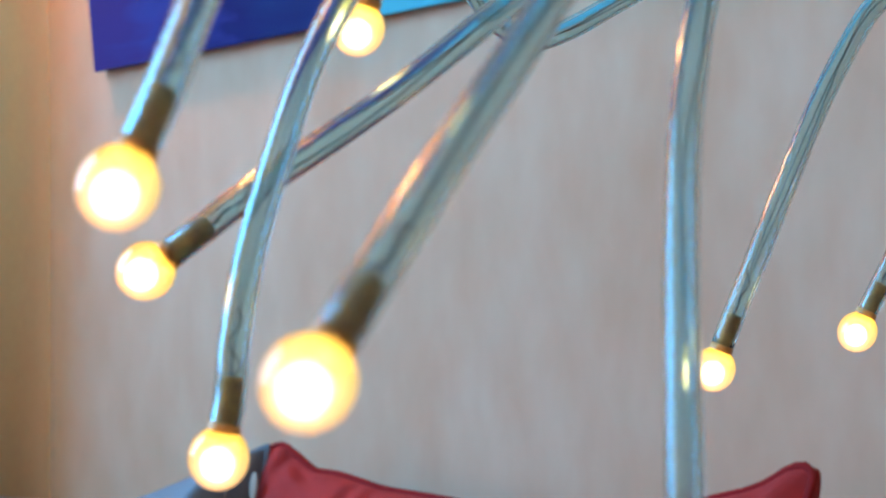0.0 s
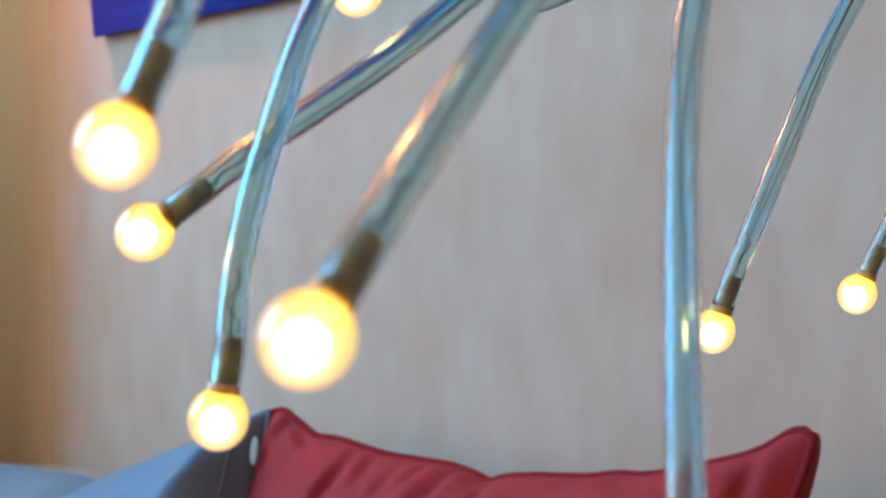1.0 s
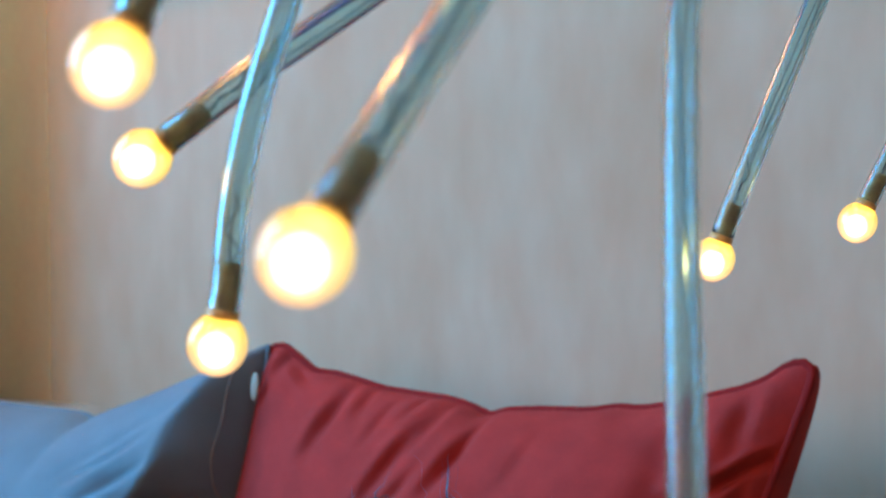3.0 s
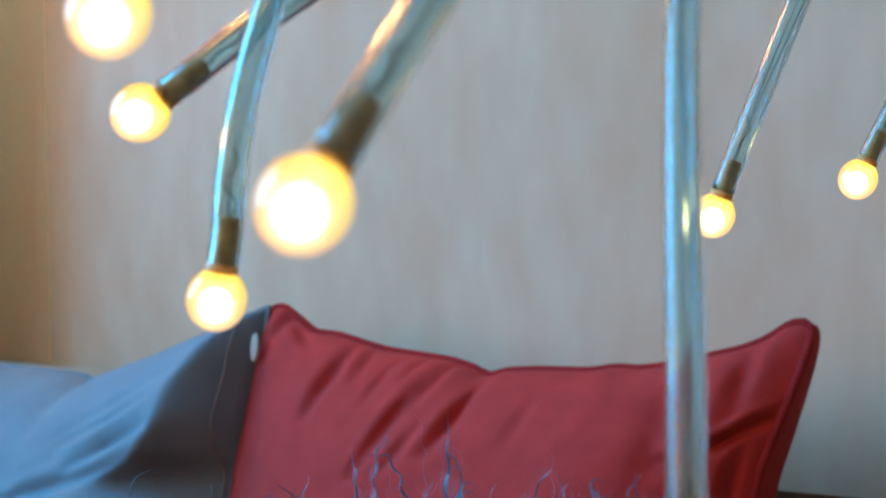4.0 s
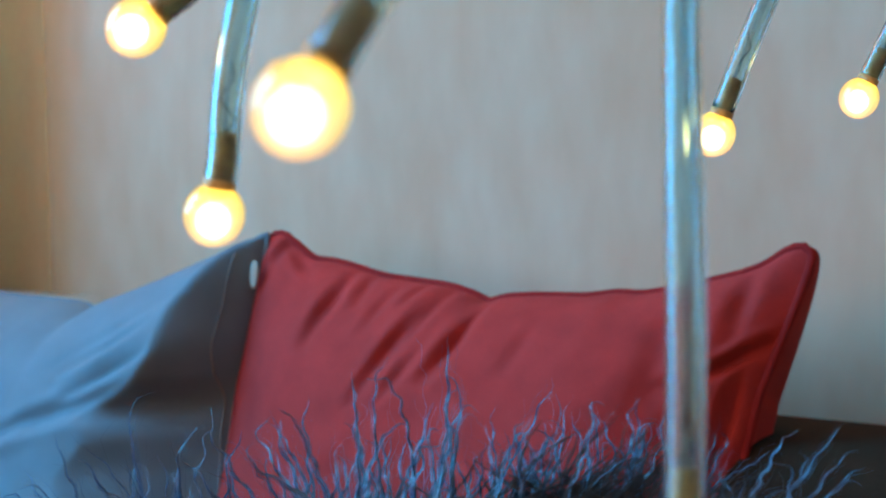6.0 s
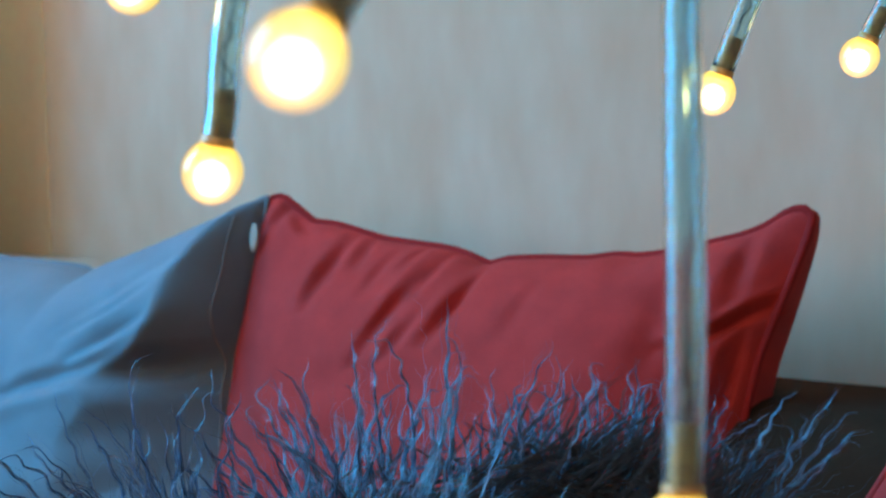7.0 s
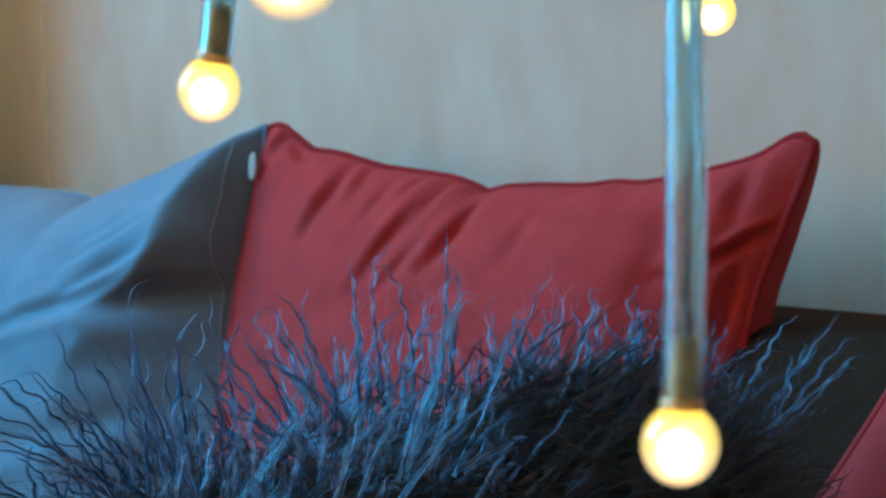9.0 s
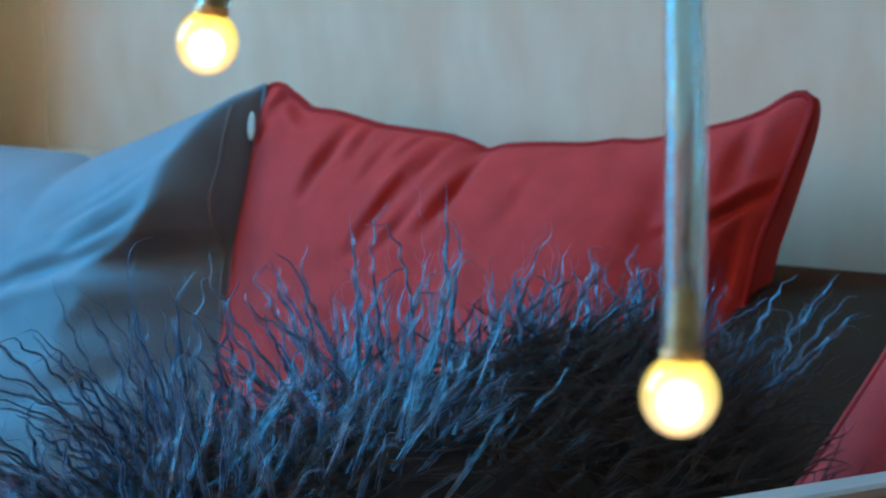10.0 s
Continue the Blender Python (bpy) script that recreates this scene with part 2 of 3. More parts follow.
def window(name, a0, a1, z0, z1, place):
    """A painted casement of two lights. Built along x, then placed."""
    e = tagged(new(name), "unseen white painted casement window with two lights", "window", kind="structure")
    e.matrix_world = place
    w = 0.05
    bm = bmesh.new()
    for p, q in (((a0, -0.03, z0), (a0 + w, 0.03, z1)), ((a1 - w, -0.03, z0), (a1, 0.03, z1)), ((a0 + w, -0.03, z0), (a1 - w, 0.03, z0 + w)),
                 ((a0 + w, -0.03, z1 - w), (a1 - w, 0.03, z1)), (((a0 + a1 - w) / 2, -0.03, z0 + w), ((a0 + a1 + w) / 2, 0.03, z1 - w))):
        t = box(p, q, 0.004)
        me = bpy.data.meshes.new("bar")
        t.to_mesh(me)
        t.free()
        bm.from_mesh(me)
        bpy.data.meshes.remove(me)
    part("window_frame", bm, M_FRAME, e, smooth=False)
    mid = (a0 + a1) / 2
    for p0, p1 in ((a0 + w, mid - w / 2), (mid + w / 2, a1 - w)):
        pane = part("pane", box((p0, -0.003, z0 + w), (p1, 0.003, z1 - w)), M_GLASS, e, smooth=False)
        pane.visible_shadow = False
    part("window_sill", box((a0 - 0.05, -0.16, z0 - 0.035), (a1 + 0.05, 0.02, z0 - 0.004), 0.006), M_FRAME, e, smooth=False)


setting("floor", box((-TH, -DEEP - TH, -0.1), (LONG + TH, TH, 0)), M_FLOOR, "brown oiled oak floor under the sofa", "floor")
setting("ceiling", box((-TH, -DEEP - TH, H), (LONG + TH, TH, H + 0.1)), M_CEIL, "plain white painted ceiling", "ceiling")
setting("wall_north", box((0, 0, 0), (LONG, TH, H)), M_WALL, "rose-beige plastered wall with faint upright streaks", "wall")
setting("wall_east", box((LONG, -DEEP, 0), (LONG + TH, 0, H)), M_WALL, "rose-beige plastered side wall", "wall")
# the wider opening is only there for the added fill window
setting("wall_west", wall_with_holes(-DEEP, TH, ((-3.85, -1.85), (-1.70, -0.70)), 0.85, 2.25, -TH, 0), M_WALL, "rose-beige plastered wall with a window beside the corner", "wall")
setting("wall_south", box((0, -DEEP - TH, 0), (LONG, -DEEP, H)), M_WALL, "rose-beige plastered end wall", "wall")
window("window_1", -0.5, 0.5, 0.85, 2.25, ROOM @ pose(-0.09, -1.20, 0, 0, 0, 90))
# unseen second window, added to house the warm fill lamp
window("added_window", -1.0, 1.0, 0.85, 2.25, ROOM @ pose(-0.09, -2.85, 0, 0, 0, 90))
setting("ground", box((-300, -300, -0.6), (300, 300, -0.5)), M_HIDE, "dark ground outside the house", "ground")

# ---- the canvas print ----
print_ = tagged(new("canvas_print"), "blue and turquoise canvas print hung slightly askew on the wall", "picture")
print_.matrix_world = ROOM @ pose(0.514, -0.0065, 1.0715, 0, -6.0, 0)
part("stretcher", box((0.002, -0.003, 0.002), (0.598, 0.006, 0.418), 0.001), M_CANVAS, print_, smooth=False)
part("print", box((0, -0.0060, 0), (0.60, -0.0031, 0.42), 0.001), M_PRINT, print_, "dark blue print with a turquoise patch", smooth=False)

# ---- the ochre sheet, standing in for a warm penumbra on the wall ----
def curtain(a0, a1, b, z0, z1, folds, depth):
    """A gathered sheet hanging in soft folds, with a thickness."""
    n = 120
    V, F = [], []
    for k in range(n + 1):
        s = k / n
        w = depth * math.sin(math.tau * folds * s) + 0.3 * depth * math.sin(math.tau * folds * 2.3 * s + 1)
        for z, g in ((z0, 1.15), (z1, 0.8)):
            for off in (0.0, 0.0015):
                V.append((a0 + (a1 - a0) * s, -b - w * g + off, z))
    for k in range(n):
        p, q = 4 * k, 4 * k + 4
        F += [(p, q, q + 2, p + 2), (p + 1, p + 3, q + 3, q + 1), (p, p + 1, q + 1, q), (p + 2, q + 2, q + 3, p + 3)]
    F += [(0, 2, 3, 1), (4 * n, 4 * n + 1, 4 * n + 3, 4 * n + 2)]
    return V, F


penumbra_sheet = tagged(new("curtain"), "ochre sheet standing in for a warm soft-edged penumbra on the wall", "curtain")
penumbra_sheet.matrix_world = ROOM
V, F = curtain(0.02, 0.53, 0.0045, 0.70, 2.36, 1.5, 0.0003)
mesh_part("cloth", V, F, M_OCHRE, penumbra_sheet)
# rod and bracket are unseen, added to hold the sheet up
bm = bmesh.new()
sweep(bm, [Vector((0.003, -0.016, 2.37)), Vector((0.3, -0.016, 2.37)), Vector((0.56, -0.016, 2.37))], 0.011, 14)
part("rod", bm, M_CABLE, penumbra_sheet, "black rod added to carry the ochre sheet")
part("bracket", box((0.50, -0.030, 2.355), (0.52, 0.001, 2.385), 0.002), M_CABLE, penumbra_sheet)

# ---- the wall lamp ----
sconce = tagged(new("wall_lamp"), "small wall lamp with a warm glowing shade above the ochre sheet", "lamp")
sconce.matrix_world = Matrix.Translation(SCONCE) @ pose(0, 0, 0, 0, 0, YAW)
part("wall_plate", box((-0.04, 0.100, -0.06), (0.04, 0.1148, 0.06), 0.004), M_CABLE, sconce, smooth=False)
bm = bmesh.new()
sweep(bm, [Vector((0, 0.10, 0.03)), Vector((0, 0.05, 0.09)), Vector((0, 0, 0.10))], 0.006, 10)
part("arm", bm, M_CABLE, sconce)
bm = bmesh.new()
rings = []
for zz, rr in ((0.085, 0.045), (-0.055, 0.075), (-0.055, 0.073), (0.085, 0.043)):
    rings.append([bm.verts.new((rr * math.cos(k * math.tau / 32), rr * math.sin(k * math.tau / 32), zz)) for k in range(32)])
for i in range(4):
    for k in range(32):
        bm.faces.new((rings[i][k], rings[i][(k + 1) % 32], rings[(i + 1) % 4][(k + 1) % 32], rings[(i + 1) % 4][k]))
part("shade", bm, M_SHADE, sconce, "amber cloth lampshade")
bm = bmesh.new()
bmesh.ops.create_uvsphere(bm, u_segments=20, v_segments=14, radius=0.02)
bmesh.ops.translate(bm, verts=bm.verts, vec=(0, 0, -0.035))
part("bulb", bm, M_CORE, sconce, "lit warm bulb")

# ---- the sofa ----
SEAT, BACK = 0.41, 0.661
sofa = tagged(new("sofa"), "dark brown cloth sofa against the wall", "sofa")
sofa.matrix_world = ROOM
part("backrest", box((0.30, -0.17, 0.14), (2.30, -0.02, BACK), 0.035, 4), M_SOFA, sofa)
part("seat_base", box((0.30, -0.80, 0.08), (2.30, -0.175, 0.26), 0.02, 3), M_SOFA, sofa)
for k in range(2):
    part("seat_cushion", box((0.31 + 0.99 * k, -0.82, 0.263), (1.298 + 0.99 * k, -0.178, SEAT), 0.035, 4), M_SOFA, sofa)
for x0 in (0.36, 2.19):
    for y0 in (-0.76, -0.14):
        part("leg", box((x0, y0, 0.0), (x0 + 0.05, y0 + 0.05, 0.08), 0.005), M_CABLE, sofa)


# ---- cushions ----
def valley(u, v, p, q, width, depth):
    """A crease from p to q across a cushion, fading at its ends."""
    p, q = np.array(p), np.array(q)
    d = q - p
    n = np.hypot(*d)
    s = ((u - p[0]) * d[0] + (v - p[1]) * d[1]) / n ** 2
    off = ((u - p[0]) * d[1] - (v - p[1]) * d[0]) / n
    along = np.clip(1 - np.abs(s - 0.5) * 2, -0.3, 1)
    along = np.clip((along + 0.3) / 1.3, 0, 1) ** 0.7
    return -depth * along * (np.exp(-(off / width) ** 2) - 0.45 * np.exp(-((off - 1.7 * width) / (1.1 * width)) ** 2))


def cushion(name, label, place, outline, front, back, mat, pipe_mat, pipe, nu=150, nv=130, puff=0.0):
    """A stuffed cushion: outline(u, v) gives the flat shape, front and back its thickness, and the seam carries piping."""
    u, v = np.meshgrid(np.linspace(-1, 1, nu), np.linspace(-1, 1, nv))
    x, y = outline(u, v)
    zf, zb = front(u, v), back(u, v)
    rim = (np.abs(u) > 0.9999) | (np.abs(v) > 0.9999)
    zf, zb = np.where(rim, 0, zf), np.where(rim, 0, zb)
    thing = tagged(new(name), label, "cushion", group="cushions on the sofa")
    thing.matrix_world = place
    # the back panel swells out past the seam on one side
    xb = x + puff * np.sin(math.pi * np.clip((u - 0.45) / 0.55, 0, 1)) ** 0.8 * np.clip(1 - v * v, 0, 1) ** 0.1
    nv_, nu_ = u.shape
    idx = np.arange(nu_ * nv_).reshape(nv_, nu_)
    a, b_, c, d = idx[:-1, :-1].ravel(), idx[:-1, 1:].ravel(), idx[1:, 1:].ravel(), idx[1:, :-1].ravel()
    ff = np.stack([a, b_, c, d], 1)
    off = nu_ * nv_
    back_idx = np.where(rim, idx, idx + off)
    a, b_, c, d = back_idx[:-1, :-1].ravel(), back_idx[:-1, 1:].ravel(), back_idx[1:, 1:].ravel(), back_idx[1:, :-1].ravel()
    fb = np.stack([a, d, c, b_], 1)
    V = np.concatenate([np.stack([x, -zf, y], -1).reshape(-1, 3), np.stack([xb, zb, y], -1).reshape(-1, 3)])
    mesh_part("cover", V.tolist(), np.concatenate([ff, fb]).tolist(), mat, thing)
    s = np.linspace(-1, 1, 60)
    ring = [(t, 1.0) for t in s[:-1]] + [(1.0, -t) for t in s[:-1]] + [(-t, -1.0) for t in s[:-1]] + [(-1.0, t) for t in s[:-1]]
    ru, rv = np.array(ring).T
    rx, ry = outline(ru, rv)
    line = [Vector((px, 0, py)) for px, py in zip(rx, ry)]
    bm = bmesh.new()
    sweep(bm, line, pipe, 8, closed=True)
    part("piping", bm, pipe_mat, thing, "corded seam of the same cloth")
    return thing


def crumple(u, v, size, seed):
    """Fine unevenness of loosely filled cloth."""
    r = np.random.default_rng(seed)
    z = 0 * u
    for k in range(26):
        f, a, ph = r.uniform(4, 30), r.uniform(0, math.tau), r.uniform(0, math.tau)
        z = z + np.sin(f * (u * math.cos(a) + v * math.sin(a)) + ph + 0.8 * np.sin(3 * u + 2 * v + ph)) / f
    return size * z * np.minimum(1, 3 * dome(u, v))


def dome(u, v, k=2.2, e=0.5):
    return (np.clip(1 - np.abs(u) ** k, 0, 1) * np.clip(1 - np.abs(v) ** k, 0, 1)) ** e


TOP_U = (-1.0, -0.91, -0.84, -0.78, -0.68, -0.49, -0.23, -0.14, -0.08, -0.04, 0.09, 0.27, 0.37, 0.44, 0.51, 0.68, 0.77, 0.84, 0.91, 0.97, 1.0)
TOP_Z = (-0.003, -0.006, -0.017, -0.0255, -0.0265, -0.0350, -0.0390, -0.0435, -0.049, -0.044, -0.0415, -0.040, -0.036, -0.0365, -0.034, -0.0245, -0.019, -0.012, 0.000, 0.006, 0.005)


def soft_top(u):
    return sum(np.interp(u + o, TOP_U, TOP_Z) for o in (-0.02, -0.01, 0, 0.01, 0.02)) / 5


def rounded(x, y, u, v):
    """Draws the four corners in, so that they end round."""
    c = np.abs(u) ** 14 * np.abs(v) ** 14
    return x - np.sign(u) * 0.008 * c, y - np.sign(v) * 0.009 * c


def red_outline(u, v):
    t = (v + 1) / 2
    x = 0.208 * u * (1 - 0.04 * (1 - v * v) * np.abs(u)) + 0.058 * (t - 1) - 0.004 - 0.004 * np.clip(-u, 0, 1) ** 2 - (-0.003 + 0.015 * np.clip((0.98 - v) / 0.5, 0, 1)) * np.clip(u, 0, 1) ** 3 + 0.004 * np.clip(u, 0, 1) ** 2
    y = 0.38 * (t - 1) + soft_top(u) * t ** 1.5 + 0.03 * (1 - u * u) * (1 - t) ** 2
    return rounded(x, y, u, v)


def red_front(u, v):
    crest = 0.46 - 0.10 * v
    cheek = np.clip((1 - u) / (1 - crest), 0, 1)
    z = 0.075 * (1 - (1 - cheek) ** 1.7) * np.clip(1 - np.abs(np.minimum(u, 0)) ** 1.9, 0, 1) ** 0.6 * np.clip(1 - np.abs(v) ** 2.6, 0, 1) ** 0.55
    for p, q, w, d in (((-0.585, 1.0), (-0.605, 0.68), 0.026, 0.0060), ((-0.53, 1.02), (-0.50, 0.88), 0.024, 0.0045), ((-0.40, 0.98), (-0.41, 0.78), 0.020, 0.0025),
                       ((-0.30, 1.02), (-0.33, 0.90), 0.018, 0.0030), ((-0.23, 1.0), (-0.31, 0.52), 0.026, 0.0060), ((-0.20, 1.02), (-0.24, 0.74), 0.020, 0.0045),
                       ((-0.05, 0.97), (-0.11, 0.64), 0.026, 0.0075), ((-0.17, 0.72), (-0.22, 0.50), 0.022, 0.0030), ((-0.86, 1.02), (-0.89, 0.86), 0.020, 0.0040),
                       ((-0.88, 0.97), (-0.74, 0.95), 0.020, 0.0040), ((0.19, 0.90), (0.15, 0.70), 0.03, 0.0016), ((0.66, 0.50), (0.64, 0.84), 0.05, 0.0030),
                       ((1.02, 0.66), (0.70, 0.60), 0.030, 0.0060), ((0.92, 0.56), (0.90, 0.25), 0.026, 0.0060), ((0.83, 0.98), (0.87, 0.74), 0.035, 0.0040)):
        z = z + valley(u + 0.018 * np.sin(6 * v + 3 * u), v + 0.012 * np.sin(9 * u), p, q, w, 1.25 * d) * np.minimum(1, 6 * dome(u, v))
    return z + crumple(u, v, 0.0030, 3)


def red_back(u, v):
    return 0.055 * dome(u, v, 6, 0.42)


RED = pose(0.054, 1.294, 0.786, -8, 0, YAW)
cushion("cushion", "brick-red cotton cushion with corded edge and creased front", RED, red_outline, red_front, red_back, M_RED, M_PIPE, 0.0028, 220, 190, 0.028)


def grey_outline(u, v):
    t = (v + 1) / 2
    x = 0.225 * u * (1 - 0.05 * (1 - v * v) * np.clip(-u, 0, 1)) + 0.010 * (t - 1)
    top = -0.064 * np.clip((0.985 - u) / 0.72, 0, 1) ** 0.85 - 0.006 * np.exp(-((u - 0.27) / 0.06) ** 2)
    y = 0.38 * (t - 1) + top * t ** 1.3
    return x, y


def grey_front(u, v):
    """Stuffed full on one side, with a steep cheek towards the seam."""
    crest = sum(np.interp(v + o, (-1, 0.10, 0.26, 0.36, 0.43, 0.56, 0.72, 0.91, 1), (0.54, 0.57, 0.68, 0.60, 0.83, 0.89, 0.88, 0.92, 0.96)) for o in (-0.03, 0, 0.03)) / 3
    cheek = np.clip((1 - u) / (1 - crest), 0, 1)
    z = 0.090 * (1 - (1 - cheek) ** 1.35) * np.clip(1 - np.abs(np.minimum(u, 0)) ** 2.6, 0, 1) ** 0.6 * np.clip(1 - np.abs(v) ** 3, 0, 1) ** 0.6
    soft = np.minimum(1, 6 * dome(u, v))
    for p, q, w, d in (((0.10, 0.33), (0.84, 0.42), 0.045, 0.0085), ((0.15, -0.30), (0.95, -0.05), 0.07, 0.006), ((0.50, 0.58), (0.80, 0.70), 0.03, 0.009), ((0.56, 0.46), (0.84, 0.56), 0.026, 0.007), ((0.30, 0.46), (0.62, 0.56), 0.04, 0.0018),
                       ((-0.20, 0.70), (0.05, 0.86), 0.05, 0.004), ((0.45, 0.62), (0.85, 0.80), 0.035, 0.004)):
        z = z + valley(u, v, p, q, w, d) * soft
    return z + crumple(u, v, 0.0040, 5)


GREY = pose(-0.304, 1.53, 0.778, -10, 0, -38)
grey = cushion("cushion", "blue-grey cotton cushion with deep shaded folds", GREY, grey_outline, grey_front, red_back, M_GREY, M_GREY, 0.0016)

v_ = np.linspace(-0.9, 0.93, 60)
u_ = np.full_like(v_, 0.962)
sx, sy = grey_outline(u_, v_)
bm = bmesh.new()
sweep(bm, [Vector((a_, -c_ - 0.0004, b_)) for a_, b_, c_ in zip(sx, sy, grey_front(u_, v_))], 0.0008, 6)
part("seam", bm, M_SEAM, grey, "pale stitched seam")

bm = bmesh.new()
bmesh.ops.create_uvsphere(bm, u_segments=16, v_segments=12, radius=1)
bmesh.ops.scale(bm, verts=bm.verts, vec=(0.0036, 0.0013, 0.0105))
tag = tagged(part("fabric_tag", bm, M_TAG), "small cream cloth care loop sewn to the cushion seam", "tag")
tag.matrix_world = pose(-0.1355, 1.375, 0.750, 0, 6, YAW)


def small_outline(u, v):
    t = (v + 1) / 2
    return 0.13 * u * (1 - 0.05 * (1 - v * v) * np.abs(u)), 0.30 * (t - 1) - 0.02 * (1 - u * u) * t


cushion("cushion", "second brick-red cotton cushion slumped on the sofa seat", pose(0.3925, 0.975, 0.693, -10, 33, -8), small_outline,
        lambda u, v: 0.06 * dome(u, v) + valley(u, v, (-0.8, 0.1), (-0.2, -0.3), 0.06, 0.006), red_back, M_RED, M_RED, 0.0022, 80, 80)

# ---- the lambswool cushion ----
FUR_YAW = 38
fur_place = pose(-0.006, 0.770, 0.547, -18, -6, FUR_YAW)
fur_thing = tagged(new("fur_cushion"), "dark curly long-haired lambswool cushion on the sofa seat", "cushion", group="cushions on the sofa")
fur_thing.matrix_world = fur_place
rng = np.random.default_rng(23)
FW, FH, FD = 0.205, 0.150, 0.070


def fur_body(a, b_):
    """A place on the pillow and its normal; a round the upright outline, b_ from back to front."""
    ca, sa, cb, sb = np.cos(a), np.sin(a), np.cos(b_), np.sin(b_)
    se = lambda c, e: np.sign(c) * np.abs(c) ** e
    p = np.stack([FW * se(ca, 0.6) * se(cb, 0.7), -FD * se(sb, 1.0), FH * se(sa, 0.6) * se(cb, 0.7)], -1)
    n = np.stack([se(ca, 1.2) * cb / FW, -sb / FD, se(sa, 1.2) * cb / FH], -1)
    return p, n / np.linalg.norm(n, axis=-1, keepdims=True)


A, Bv = np.meshgrid(np.linspace(0, math.tau, 65), np.linspace(-math.pi / 2, math.pi / 2, 33))
P, _ = fur_body(A, Bv)
idx = np.arange(A.size).reshape(A.shape)
quads = np.stack([idx[:-1, :-1].ravel(), idx[:-1, 1:].ravel(), idx[1:, 1:].ravel(), idx[1:, :-1].ravel()], 1)
mesh_part("body", P.reshape(-1, 3).tolist(), quads.tolist(), M_HIDE, fur_thing)


def hair_mesh(name, line, radius, sides, mat, parent):
    """Round tapering hairs along many lines at once."""
    count, steps = line.shape[:2]
    s = np.linspace(0, 1, steps)[None, :, None]
    d = np.gradient(line, axis=1)
    d /= np.linalg.norm(d, axis=2, keepdims=True) + 1e-9
    e1 = np.cross(d, np.array([0.31, 0.83, 0.46]))
    e1 /= np.linalg.norm(e1, axis=2, keepdims=True) + 1e-9
    e2 = np.cross(d, e1)
    r = radius[:, None, None] * (1 - 0.75 * s ** 1.5)
    ang = np.arange(sides) * math.tau / sides
    V = line[:, :, None] + r[..., None] * (e1[:, :, None] * np.cos(ang)[:, None] + e2[:, :, None] * np.sin(ang)[:, None])
    ids = np.arange(count * steps * sides).reshape(count, steps, sides)
    nx = np.roll(ids, -1, axis=2)
    Q = np.stack([ids[:, :-1], nx[:, :-1], nx[:, 1:], ids[:, 1:]], -1).reshape(-1, 4)
    me = bpy.data.meshes.new(name)
    me.vertices.add(V.size // 3)
    me.vertices.foreach_set("co", V.reshape(-1).astype(np.float32))
    me.loops.add(Q.size)
    me.loops.foreach_set("vertex_index", Q.reshape(-1).astype(np.int32))
    me.polygons.add(len(Q))
    me.polygons.foreach_set("loop_start", np.arange(0, Q.size, 4, dtype=np.int32))
    me.polygons.foreach_set("use_smooth", np.ones(len(Q), dtype=bool))
    me.update(calc_edges=True)
    me.validate()
    me.materials.append(mat)
    ob = new(name, me)
    ob.parent = parent
    ob["kind"] = "stuff"
    return ob


def lock_lines(root, lean, out, length, bend, wave, hook, steps=26):
    """The middle lines of crimped locks. lean: from upright towards the far end; out: towards the front."""
    n = len(root)
    s = np.linspace(0, 1, steps)[None, :]
    L = length[:, None]
    ph = rng.uniform(0, 6.3, (4, n, 1))
    crimp = rng.uniform(0.010, 0.022, (n, 1))
    a = lean[:, None] + bend[:, None] * (s - 0.35) + wave[:, None] * (0.35 + s) * np.sin(6.28 * s * L / crimp + ph[0]) + 0.12 * np.sin(6.28 * s * L / 0.008 + ph[1])
    a = a + hook[:, None] * np.clip((s - 0.80) / 0.20, 0, 1) ** 1.3
    o = out[:, None] + 0.8 * wave[:, None] * (0.35 + s) * np.sin(6.28 * s * L / (1.2 * crimp) + ph[2]) + 0.3 * np.sin(2.5 * s + ph[3]) * s
    d = np.stack([np.sin(a) * np.cos(o), -np.sin(o), np.cos(a) * np.cos(o)], -1)
    return root[:, None] + np.cumsum(d, axis=1) * (L / steps)[..., None]


